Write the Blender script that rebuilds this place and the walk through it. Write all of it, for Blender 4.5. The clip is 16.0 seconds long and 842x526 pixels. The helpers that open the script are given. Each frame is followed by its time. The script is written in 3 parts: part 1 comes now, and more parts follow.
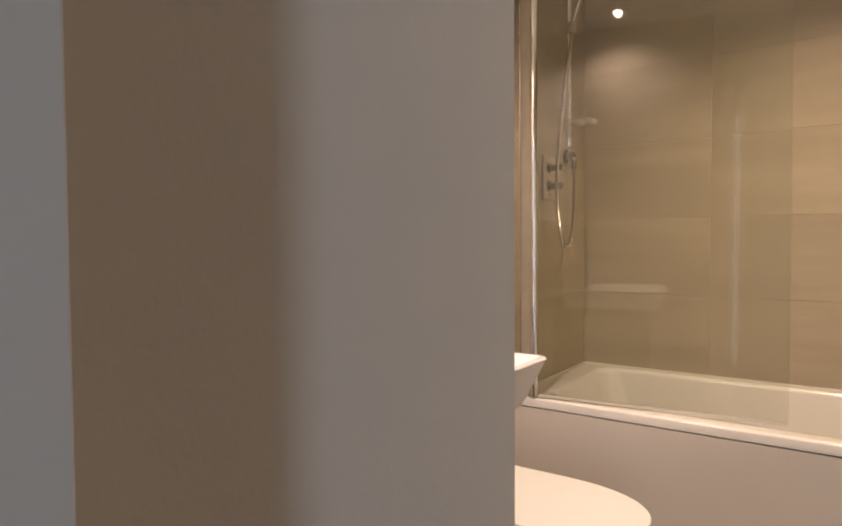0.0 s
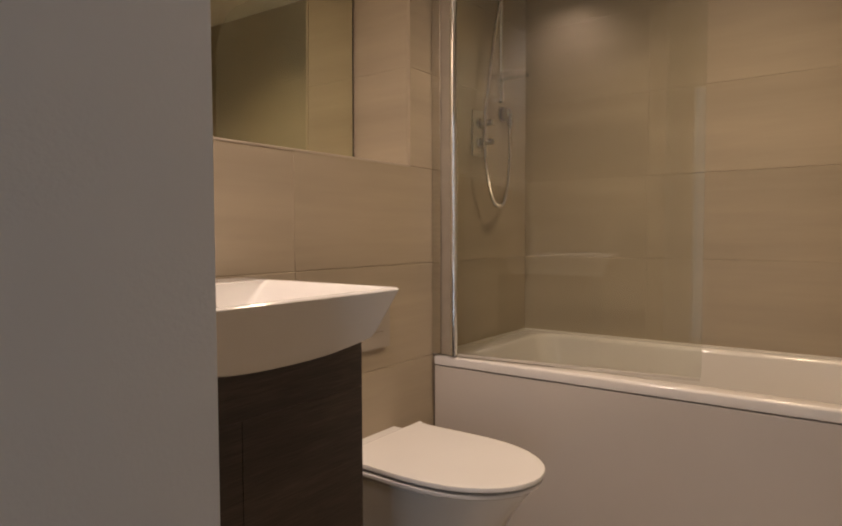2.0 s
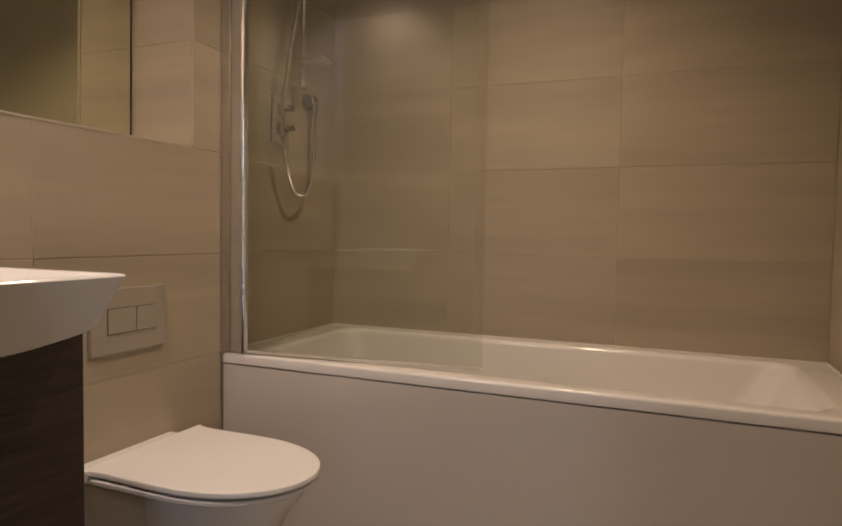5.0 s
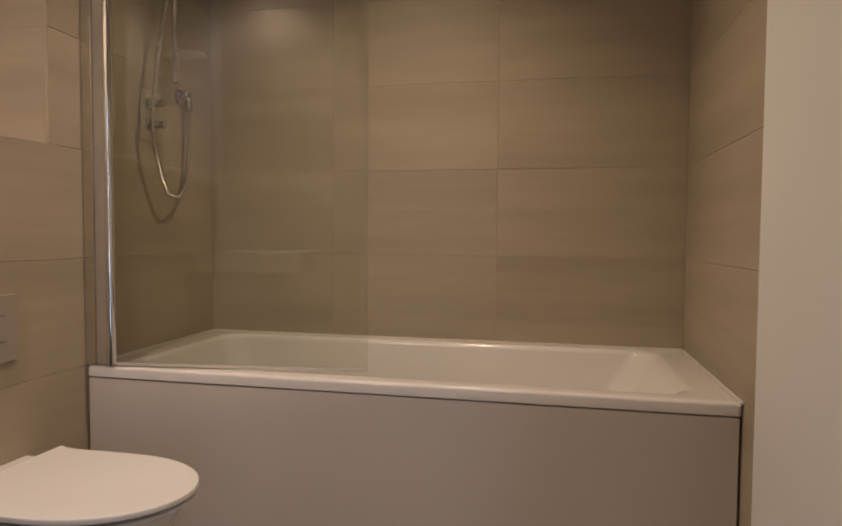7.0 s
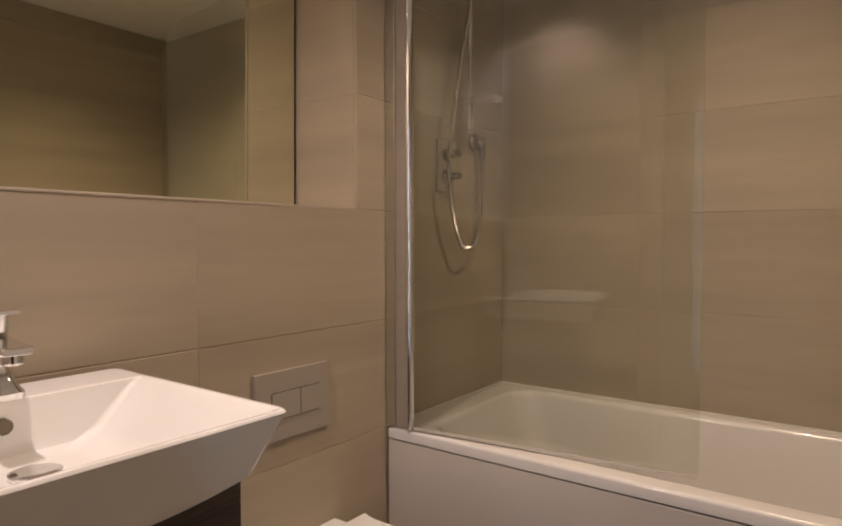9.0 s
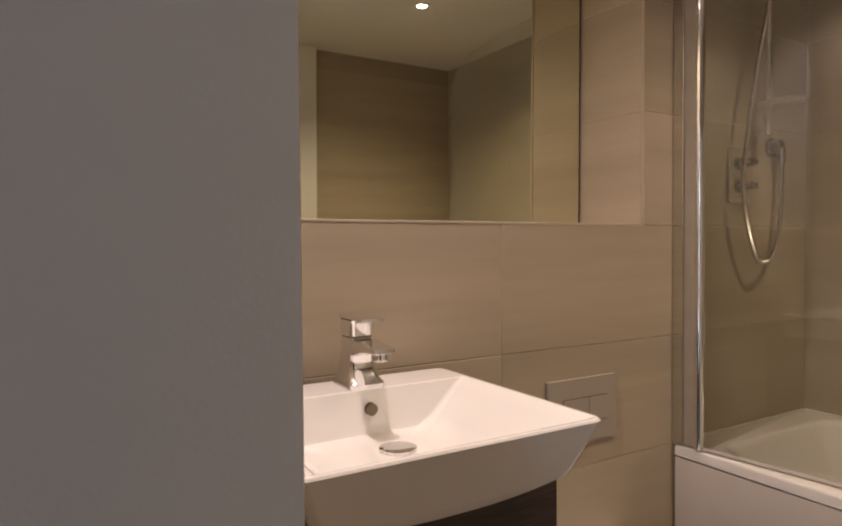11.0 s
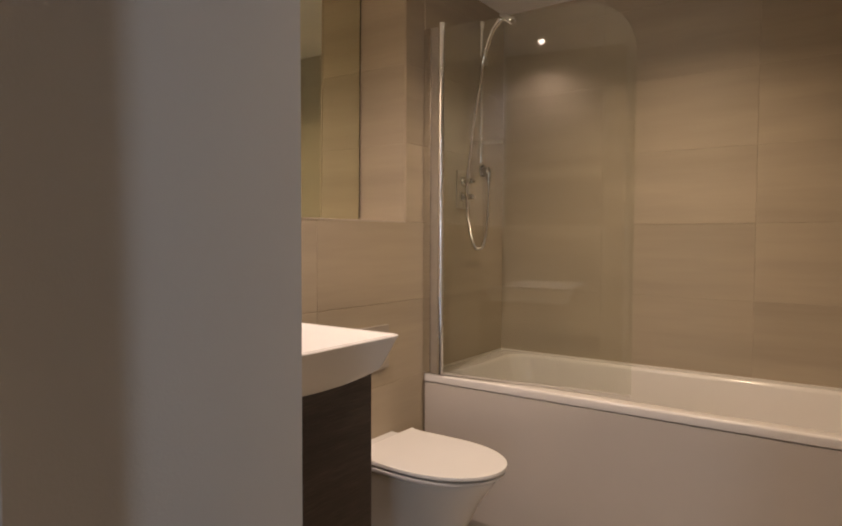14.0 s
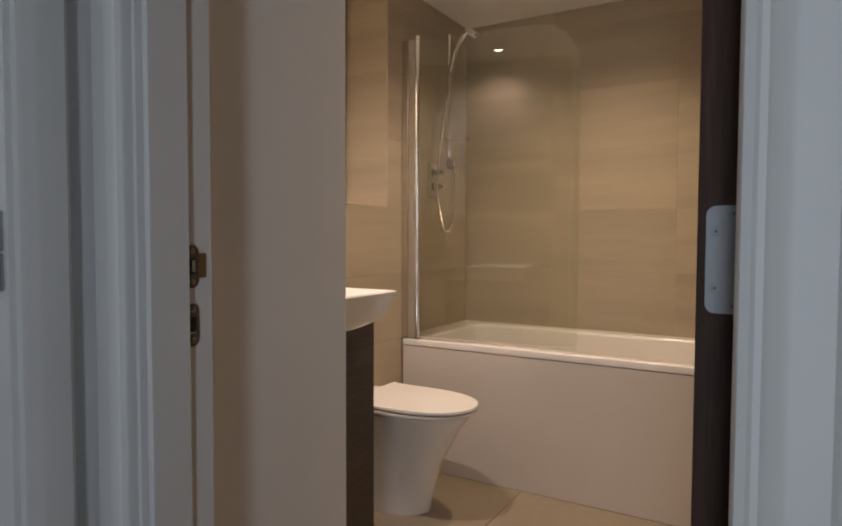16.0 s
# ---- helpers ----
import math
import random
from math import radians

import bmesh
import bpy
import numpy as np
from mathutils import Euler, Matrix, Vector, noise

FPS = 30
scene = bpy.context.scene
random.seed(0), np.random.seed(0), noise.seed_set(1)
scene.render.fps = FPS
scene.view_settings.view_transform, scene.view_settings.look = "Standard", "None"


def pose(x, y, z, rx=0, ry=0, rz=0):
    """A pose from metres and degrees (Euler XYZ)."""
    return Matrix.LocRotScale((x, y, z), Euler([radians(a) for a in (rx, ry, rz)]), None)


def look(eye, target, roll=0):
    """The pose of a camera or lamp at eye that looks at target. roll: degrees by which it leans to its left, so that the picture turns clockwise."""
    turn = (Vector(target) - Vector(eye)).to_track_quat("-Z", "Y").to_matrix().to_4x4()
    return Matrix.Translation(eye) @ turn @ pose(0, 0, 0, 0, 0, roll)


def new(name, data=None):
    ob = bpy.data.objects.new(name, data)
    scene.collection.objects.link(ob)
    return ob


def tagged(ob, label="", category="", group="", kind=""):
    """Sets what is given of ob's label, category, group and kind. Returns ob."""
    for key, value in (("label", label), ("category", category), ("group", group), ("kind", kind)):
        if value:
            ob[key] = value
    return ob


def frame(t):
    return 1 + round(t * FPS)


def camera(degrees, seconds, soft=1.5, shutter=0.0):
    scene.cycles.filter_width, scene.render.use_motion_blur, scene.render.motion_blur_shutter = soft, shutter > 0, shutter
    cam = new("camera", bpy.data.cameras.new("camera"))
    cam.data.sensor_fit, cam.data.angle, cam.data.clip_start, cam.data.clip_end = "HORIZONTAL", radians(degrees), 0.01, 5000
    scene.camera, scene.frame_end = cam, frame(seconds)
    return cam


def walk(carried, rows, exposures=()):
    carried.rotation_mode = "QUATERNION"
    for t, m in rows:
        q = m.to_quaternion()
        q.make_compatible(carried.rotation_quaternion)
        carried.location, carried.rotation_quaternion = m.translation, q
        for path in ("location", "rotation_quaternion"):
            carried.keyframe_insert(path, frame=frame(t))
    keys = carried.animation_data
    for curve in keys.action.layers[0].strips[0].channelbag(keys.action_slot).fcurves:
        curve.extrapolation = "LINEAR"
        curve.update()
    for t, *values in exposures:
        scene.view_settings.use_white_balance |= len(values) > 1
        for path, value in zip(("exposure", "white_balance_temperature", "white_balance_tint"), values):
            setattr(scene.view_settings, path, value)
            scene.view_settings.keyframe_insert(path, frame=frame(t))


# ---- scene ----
cam = camera(68.6, 16.0, soft=2.0)
PATH = [
    (0, (0.964, -2.533, 1.121), (-0.202, -0.909, 1.054), -0.38),
    (0.5, (1.016, -2.447, 1.046), (-0.157, -0.829, 0.963), -0.1),
    (1, (1.107, -2.426, 1.044), (-0.072, -0.813, 0.963), -0.1),
    (1.5, (1.16, -2.376, 1.033), (-0.023, -0.767, 0.941), -0.2),
    (2, (1.156, -2.314, 0.998), (-0.022, -0.7, 0.905), -0.2),
    (2.5, (1.162, -2.275, 0.975), (0.001, -0.649, 0.88), -0.3),
    (3, (1.175, -2.236, 0.97), (0.084, -0.562, 0.875), 0.0),
    (3.5, (1.21, -2.215, 0.972), (0.182, -0.501, 0.878), 0.2),
    (4, (1.232, -2.193, 0.981), (0.286, -0.433, 0.887), 0.4),
    (4.5, (1.261, -2.175, 0.973), (0.404, -0.37, 0.878), 0.8),
    (7, (1.286, -2.163, 0.977), (0.869, -0.209, 0.888), 0.4),
    (7.5, (1.262, -2.063, 1.052), (0.865, -0.106, 0.95), 0.5),
    (8, (1.22, -2.015, 1.088), (0.807, -0.06, 1.006), 0.4),
    (8.5, (1.149, -2.006, 1.129), (0.502, -0.115, 1.041), 0.2),
    (9, (1.100, -1.995, 1.125), (-0.085, -0.386, 1.053), -0.05),
    (9.5, (1.087, -1.994, 1.139), (-0.381, -0.635, 1.086), -0.5),
    (10, (1.080, -2.007, 1.157), (-0.557, -0.858, 1.110), -0.6),
    (12.5, (1.271, -2.391, 1.14), (-0.476, -1.418, 1.084), -0.4),
    (13, (1.334, -2.472, 1.132), (-0.242, -1.243, 1.056), 0.1),
    (13.5, (1.39, -2.602, 1.135), (0.104, -1.073, 1.054), 0.1),
    (14, (1.426, -2.685, 1.147), (0.266, -1.057, 1.066), 0.2),
    (14.5, (1.476, -2.739, 1.129), (0.391, -1.061, 1.04), 0.2),
    (15, (1.508, -2.841, 1.128), (0.457, -1.142, 1.042), 0.3),
    (15.5, (1.528, -2.969, 1.103), (0.497, -1.258, 1.017), 0.23),
    (16, (1.537, -3.092, 1.074), (0.521, -1.372, 0.989), 0.2),
]
# the film camera opens up towards the dim doorway and cools its picture a little inside
EXPOSURES = [(0.0, 0.8, 6500, 10), (0.5, 0.5, 6500, 10), (1.0, 0.4, 6500, 10), (1.5, 0.3, 6500, 10), (2.0, 0.17, 6500, 10), (3.0, 0.1, 6500, 10), (4.5, 0.07, 6400, 10), (7.0, 0.03, 6250, 11),
             (8.0, 0.03, 6150, 12), (9.0, 0.15, 6150, 12), (10.0, 0.12, 6150, 12), (12.5, 0.36, 6250, 11), (13.0, 0.38, 6300, 11), (13.5, 0.34, 6350, 11), (14.5, 0.32, 6450, 10), (16.0, 0.42, 6500, 10)]
walk(cam, [(t, look(eye, target, roll)) for t, eye, target, roll in PATH], exposures=EXPOSURES)
# ---- light ----
world = bpy.data.worlds.new("world")
scene.world = world
world.use_nodes = True
sky = world.node_tree.nodes.new("ShaderNodeTexSky")
sky.sky_type, sky.sun_disc, sky.sun_elevation, sky.sun_rotation = "NISHITA", False, radians(35), radians(200)
world.node_tree.links.new(sky.outputs[0], world.node_tree.nodes["Background"].inputs[0])
world.node_tree.nodes["Background"].inputs[1].default_value = 0.1

CEIL = 2.215
WARM = [(1.0, 0.77, 0.66), (1.0, 0.73, 0.48), (1.0, 0.73, 0.52)]
LAMPS = [(0.252, -1.752), (0.85, -0.70), (1.22, -1.72)]
LAMP_POWER = [47.0, 40.0, 2.6]
LAMP_BEAM = [148, 136, 130]
for (lx, ly), power, beam, warm in zip(LAMPS, LAMP_POWER, LAMP_BEAM, WARM):
    lamp = bpy.data.lights.new("downlight_lamp", "SPOT")
    lamp.energy, lamp.color, lamp.spot_size, lamp.spot_blend, lamp.shadow_soft_size = power, warm, radians(beam), 1.0, 0.014
    new("downlight_lamp", lamp).matrix_world = pose(lx, ly, CEIL - 0.012)

# daylight through the hall's window
day = bpy.data.lights.new("window_daylight", "AREA")
day.shape, day.size, day.size_y, day.energy, day.color = "RECTANGLE", 0.17, 1.90, 1.70, (0.77, 0.87, 1.0)
new("window_daylight", day).matrix_world = pose(1.70, -3.90, 1.13, 90, 0, 22)
day.spread = radians(95)


# ---- materials ----
def material(name, color, rough=0.5, metal=0.0, vary=0.0, scale=6.0, stretch=(1, 1, 1), bump=0.0, bump_scale=80.0, rand=0.0, spec=0.5, coat=0.0, grain=0.0):
    """A procedural surface: two scales of colour variation, fine relief and a change from piece to piece."""
    m = bpy.data.materials.new(name)
    m.use_nodes = True
    nt = m.node_tree
    n, k = nt.nodes, nt.links
    p = n["Principled BSDF"]
    p.inputs["Roughness"].default_value, p.inputs["Metallic"].default_value = rough, metal
    p.inputs["Specular IOR Level"].default_value = spec
    p.inputs["Coat Weight"].default_value = coat
    p.inputs["Coat Roughness"].default_value = 0.08
    p.inputs["Base Color"].default_value = (*color, 1)
    co = n.new("ShaderNodeTexCoord")
    mp = n.new("ShaderNodeMapping")
    mp.inputs["Scale"].default_value = stretch
    if rand:
        inf = n.new("ShaderNodeObjectInfo")
        mul = n.new("ShaderNodeVectorMath")
        mul.operation = "SCALE"
        mul.inputs[0].default_value = (7.0, 13.0, 29.0)
        k.new(inf.outputs["Random"], mul.inputs["Scale"])
        k.new(mul.outputs[0], mp.inputs["Location"])
    k.new(co.outputs["Object"], mp.inputs[0])
    if vary:
        big = n.new("ShaderNodeTexNoise")
        big.inputs["Scale"].default_value, big.inputs["Detail"].default_value = scale, 3.5
        big.inputs["Roughness"].default_value = 0.5
        k.new(mp.outputs[0], big.inputs["Vector"])
        ramp = n.new("ShaderNodeMapRange")
        ramp.inputs["From Min"].default_value, ramp.inputs["From Max"].default_value = 0.3, 0.7
        ramp.inputs["To Min"].default_value, ramp.inputs["To Max"].default_value = 1 - vary, 1 + vary
        k.new(big.outputs[0], ramp.inputs[0])
        out = ramp.outputs[0]
        if grain:
            fine = n.new("ShaderNodeTexNoise")
            fine.inputs["Scale"].default_value, fine.inputs["Detail"].default_value = scale * 9, 3
            k.new(mp.outputs[0], fine.inputs["Vector"])
            fr = n.new("ShaderNodeMapRange")
            fr.inputs["From Min"].default_value, fr.inputs["From Max"].default_value = 0.3, 0.7
            fr.inputs["To Min"].default_value, fr.inputs["To Max"].default_value = 1 - grain, 1 + grain
            k.new(fine.outputs[0], fr.inputs[0])
            mm = n.new("ShaderNodeMath")
            mm.operation = "MULTIPLY"
            k.new(out, mm.inputs[0])
            k.new(fr.outputs[0], mm.inputs[1])
            out = mm.outputs[0]
        if rand:
            rr = n.new("ShaderNodeMapRange")
            rr.inputs["To Min"].default_value, rr.inputs["To Max"].default_value = 1 - rand, 1 + rand
            k.new(inf.outputs["Random"], rr.inputs[0])
            m2 = n.new("ShaderNodeMath")
            m2.operation = "MULTIPLY"
            k.new(out, m2.inputs[0])
            k.new(rr.outputs[0], m2.inputs[1])
            out = m2.outputs[0]
        sc = n.new("ShaderNodeVectorMath")
        sc.operation = "SCALE"
        sc.inputs[0].default_value = color
        k.new(out, sc.inputs["Scale"])
        k.new(sc.outputs[0], p.inputs["Base Color"])
        rg = n.new("ShaderNodeMapRange")
        rg.inputs["To Min"].default_value, rg.inputs["To Max"].default_value = max(0.02, rough - 0.08), min(1, rough + 0.08)
        k.new(big.outputs[0], rg.inputs[0])
        k.new(rg.outputs[0], p.inputs["Roughness"])
    if bump:
        bn = n.new("ShaderNodeTexNoise")
        bn.inputs["Scale"].default_value, bn.inputs["Detail"].default_value = bump_scale, 4
        k.new(mp.outputs[0], bn.inputs["Vector"])
        b = n.new("ShaderNodeBump")
        b.inputs["Strength"].default_value, b.inputs["Distance"].default_value = bump, 0.002
        k.new(bn.outputs[0], b.inputs["Height"])
        k.new(b.outputs[0], p.inputs["Normal"])
    return m


TILE = material("taupe_porcelain", (0.405, 0.348, 0.265), 0.60, vary=0.105, scale=1.5, stretch=(0.42, 1, 5.2), bump=0.04, bump_scale=50, rand=0.02, grain=0.018, spec=0.22)
GROUT = material("grout", (0.46, 0.39, 0.30), 0.9, vary=0.12, scale=20, bump=0.3)
FLOOR_TILE = material("floor_porcelain", (0.31, 0.26, 0.195), 0.4, vary=0.08, scale=3, bump=0.08, rand=0.05, grain=0.04)
PAINT = material("white_wall_paint", (0.74, 0.735, 0.72), 0.7, vary=0.02, scale=3, bump=0.12, bump_scale=220)
CEILING = material("ceiling_paint", (0.86, 0.85, 0.83), 0.8, vary=0.02, scale=2, bump=0.1, bump_scale=200)
GLOSS = material("white_satin_woodwork", (0.76, 0.76, 0.75), 0.35, vary=0.02, scale=5, bump=0.06, bump_scale=120)
CERAMIC = material("white_glazed_ceramic", (0.86, 0.855, 0.84), 0.10, vary=0.012, scale=3, coat=0.6)
ACRYLIC = material("white_bath_acrylic", (0.79, 0.765, 0.735), 0.18, vary=0.015, scale=3, coat=0.3)
# white panel whose base colour carries warm lamplight the lamps barely give it
PANEL = material("warm_lit_bath_panel", (0.66, 0.61, 0.55), 0.30, vary=0.02, scale=3)
SEAT = material("white_seat_plastic", (0.82, 0.81, 0.79), 0.22, vary=0.01, scale=4)
CHROME = material("polished_chrome", (0.86, 0.86, 0.87), 0.07, metal=1.0, vary=0.03, scale=14)
PLATE = material("wall_plate_metal", (0.58, 0.54, 0.47), 0.3, metal=0.8, vary=0.05, scale=30)
DULL_CHROME = material("water_marked_chrome", (0.40, 0.39, 0.37), 0.16, metal=1.0, vary=0.12, scale=30)
HOSE = material("worn_chrome_hose", (0.56, 0.53, 0.49), 0.24, metal=1.0, vary=0.1, scale=60)
STEEL = material("brushed_steel", (0.56, 0.57, 0.58), 0.34, metal=1.0, vary=0.06, scale=20, stretch=(1, 1, 8))
NICKEL = material("satin_nickel", (0.33, 0.31, 0.28), 0.32, metal=1.0, vary=0.06, scale=20)
ZINC = material("grey_zinc_plate", (0.34, 0.355, 0.37), 0.46, metal=0.3, vary=0.05, scale=25)
SLOT = material("screw_slot_metal", (0.15, 0.16, 0.17), 0.5, metal=0.6)
BRONZE = material("tarnished_strike_metal", (0.16, 0.135, 0.105), 0.4, metal=0.8, vary=0.15, scale=60)
BRASS = material("brass_lip", (0.27, 0.19, 0.10), 0.4, metal=0.9, vary=0.1, scale=60)
BRASS_SCREW = material("dull_brass_screw", (0.42, 0.36, 0.27), 0.4, metal=0.7, vary=0.1, scale=60)
DARK = material("dark_recess", (0.02, 0.02, 0.022), 0.7)
SEAL = material("grey_seal", (0.36, 0.315, 0.25), 0.5, vary=0.06, scale=20)
WALNUT = material("dark_walnut_veneer", (0.056, 0.030, 0.022), 0.52, spec=0.2, vary=0.35, scale=5.0, stretch=(5, 5, 0.35), bump=0.08, bump_scale=40, grain=0.22)
WENGE = material("dark_wenge_laminate", (0.046, 0.034, 0.029), 0.40, vary=0.30, scale=8.0, stretch=(1, 0.25, 7), bump=0.10, bump_scale=60, grain=0.42)
TRIM = material("tile_trim", (0.45, 0.39, 0.32), 0.35, vary=0.03, scale=8)
SILICONE = material("white_sealant", (0.70, 0.67, 0.62), 0.4, vary=0.05, scale=20)
FLUSH = material("matt_grey_flush_plate", (0.38, 0.34, 0.29), 0.34, metal=0.1, vary=0.03, scale=8)
LINE = material("dark_gap_line", (0.05, 0.045, 0.04), 0.7)


def mirror_material():
    m = bpy.data.materials.new("silver_mirror")
    m.use_nodes = True
    p = m.node_tree.nodes["Principled BSDF"]
    p.inputs["Base Color"].default_value = (0.85, 0.86, 0.70, 1)
    p.inputs["Metallic"].default_value, p.inputs["Roughness"].default_value = 1.0, 0.015
    return m


def glass_material():
    """Clear toughened glass."""
    m = bpy.data.materials.new("clear_screen_glass")
    m.use_nodes = True
    n, k = m.node_tree.nodes, m.node_tree.links
    n.remove(n["Principled BSDF"])
    clear, gloss, mix, face = n.new("ShaderNodeBsdfTransparent"), n.new("ShaderNodeBsdfGlossy"), n.new("ShaderNodeMixShader"), n.new("ShaderNodeLayerWeight")
    power, share = n.new("ShaderNodeMath"), n.new("ShaderNodeMath")
    clear.inputs[0].default_value = (0.960, 0.967, 0.940, 1)
    gloss.inputs["Roughness"].default_value = 0.01
    power.operation, power.inputs[1].default_value = "POWER", 5.0
    share.operation, share.inputs[1].default_value, share.inputs[2].default_value = "MULTIPLY_ADD", 0.952, 0.048
    k.new(face.outputs["Facing"], power.inputs[0])
    k.new(power.outputs[0], share.inputs[0])
    k.new(share.outputs[0], mix.inputs[0])
    film, haze = n.new("ShaderNodeBsdfDiffuse"), n.new("ShaderNodeMixShader")
    spots, level = n.new("ShaderNodeTexNoise"), n.new("ShaderNodeMapRange")
    film.inputs[0].default_value = (0.8, 0.8, 0.78, 1)
    spots.inputs["Scale"].default_value = 4.0
    level.inputs["To Min"].default_value, level.inputs["To Max"].default_value = 0.002, 0.009
    k.new(spots.outputs[0], level.inputs[0])
    k.new(level.outputs[0], haze.inputs[0])
    k.new(clear.outputs[0], haze.inputs[1])
    k.new(film.outputs[0], haze.inputs[2])
    k.new(haze.outputs[0], mix.inputs[1])
    k.new(gloss.outputs[0], mix.inputs[2])
    k.new(mix.outputs[0], n["Material Output"].inputs[0])
    return m


def plastic_material():
    """Clear plastic, dulled by water."""
    m = bpy.data.materials.new("clear_dull_plastic")
    m.use_nodes = True
    n, k = m.node_tree.nodes, m.node_tree.links
    p = n["Principled BSDF"]
    p.inputs["Base Color"].default_value, p.inputs["Roughness"].default_value = (0.62, 0.59, 0.54, 1), 0.25
    clear, mix = n.new("ShaderNodeBsdfTransparent"), n.new("ShaderNodeMixShader")
    mix.inputs[0].default_value = 0.16
    k.new(clear.outputs[0], mix.inputs[1])
    k.new(p.outputs[0], mix.inputs[2])
    k.new(mix.outputs[0], n["Material Output"].inputs[0])
    return m


PLASTIC = plastic_material()


def glow_material():
    m = bpy.data.materials.new("warm_lamp_face")
    m.use_nodes = True
    p = m.node_tree.nodes["Principled BSDF"]
    p.inputs["Emission Color"].default_value = (1.0, 0.85, 0.66, 1)
    p.inputs["Emission Strength"].default_value = 30.0
    return m


def daylight_material():
    m = bpy.data.materials.new("pale_overcast_sky")
    m.use_nodes = True
    p = m.node_tree.nodes["Principled BSDF"]
    p.inputs["Base Color"].default_value = (0, 0, 0, 1)
    p.inputs["Emission Color"].default_value = (0.80, 0.88, 1.0, 1)
    p.inputs["Emission Strength"].default_value = 0.42
    return m


MIRROR, GLASS, GLOW, DAYLIGHT = mirror_material(), glass_material(), glow_material(), daylight_material()


# ---- shape helpers ----
def box(bm, x0, x1, y0, y1, z0, z1, r=0.0, seg=2):
    """Adds a box, with its edges rounded by r."""
    b = bmesh.new()
    bmesh.ops.create_cube(b, size=1.0)
    for v in b.verts:
        v.co = Vector(((x0 + x1) / 2 + v.co.x * (x1 - x0), (y0 + y1) / 2 + v.co.y * (y1 - y0), (z0 + z1) / 2 + v.co.z * (z1 - z0)))
    if r:
        bmesh.ops.bevel(b, geom=b.edges[:], offset=r, segments=seg, profile=0.5, affect="EDGES")
    return merge(bm, b)


def merge(bm, b):
    me = bpy.data.meshes.new("temp")
    b.to_mesh(me)
    b.free()
    bm.from_mesh(me)
    bpy.data.meshes.remove(me)
    return bm


def boxes(*specs):
    bm = bmesh.new()
    for s in specs:
        box(bm, *s)
    return bm


def one(x0, x1, y0, y1, z0, z1, r=0.0, seg=2):
    return box(bmesh.new(), x0, x1, y0, y1, z0, z1, r, seg)


def loft(rings, cap=True):
    """A skin over rings of equally many points."""
    bm = bmesh.new()
    vs = [[bm.verts.new(p) for p in ring] for ring in rings]
    c = len(vs[0])
    for a, b in zip(vs, vs[1:]):
        for i in range(c):
            bm.faces.new((a[i], a[(i + 1) % c], b[(i + 1) % c], b[i]))
    if cap:
        bm.faces.new(vs[0][::-1])
        bm.faces.new(vs[-1])
    bmesh.ops.recalc_face_normals(bm, faces=bm.faces[:])
    return bm


def tube(points, radius, sides=12, radii=None):
    """A round tube along points."""
    pts = [Vector(p) for p in points]
    rings, up = [], None
    for i, p in enumerate(pts):
        d = (pts[min(i + 1, len(pts) - 1)] - pts[max(i - 1, 0)]).normalized()
        if up is None:
            up = d.orthogonal().normalized()
        up = (up - d * up.dot(d)).normalized()
        side = d.cross(up)
        r = radii[i] if radii else radius
        rings.append([p + r * (math.cos(a) * up + math.sin(a) * side) for a in (2 * math.pi * j / sides for j in range(sides))])
    return loft(rings)


def rounded(x0, x1, y0, y1, z, r, n=6):
    """A rounded rectangle, level at z."""
    out = []
    for cx, cy, a0 in ((x1 - r, y1 - r, 0), (x0 + r, y1 - r, 90), (x0 + r, y0 + r, 180), (x1 - r, y0 + r, 270)):
        for j in range(n + 1):
            a = radians(a0 + 90 * j / n)
            out.append((cx + r * math.cos(a), cy + r * math.sin(a), z))
    return out


def curve_through(points, steps=10):
    """A smooth line through points."""
    p = [Vector(q) for q in points]
    p = [2 * p[0] - p[1]] + p + [2 * p[-1] - p[-2]]
    out = []
    for i in range(1, len(p) - 2):
        for j in range(steps):
            t = j / steps
            a, b, c, d = p[i - 1:i + 3]
            out.append(0.5 * (2 * b + (c - a) * t + (2 * a - 5 * b + 4 * c - d) * t * t + (3 * b - a - 3 * c + d) * t ** 3))
    return out + [p[-2]]


def evenly(points, gap):
    """The same line with points at even steps."""
    out, rest = [points[0]], 0.0
    for a, b in zip(points, points[1:]):
        length = (b - a).length
        at = gap - rest
        while at <= length:
            out.append(a.lerp(b, at / length))
            at += gap
        rest = (rest + length) % gap
    return out


def turned(bm, m):
    bmesh.ops.transform(bm, matrix=m, verts=bm.verts[:])
    return bm


def joined(*bms):
    out = bmesh.new()
    for b in bms:
        merge(out, b)
    return out


def to_mesh(name, bm, mat, smooth=True):
    me = bpy.data.meshes.new(name)
    if smooth:
        for f in bm.faces:
            f.smooth = True
        for e in bm.edges:
            e.smooth = not (len(e.link_faces) == 2 and e.calc_face_angle(0) > radians(38))
    bm.to_mesh(me)
    bm.free()
    me.materials.append(mat)
    return me


def part(name, bm, mat, parent=None, label=""):
    """Links a bmesh as one mesh object under a thing or a part."""
    ob = new(name, to_mesh(name, bm, mat))
    ob.modifiers.new("normals", "WEIGHTED_NORMAL").keep_sharp = True
    if parent:
        ob.parent = parent
    if label:
        tagged(ob, label)
    return ob


def thing(name, label, category, group="", kind=""):
    return tagged(new(name), label, category, group, kind)


def setting(name, bm, mat, label, category):
    return tagged(part(name, bm, mat), label, category, kind="structure")


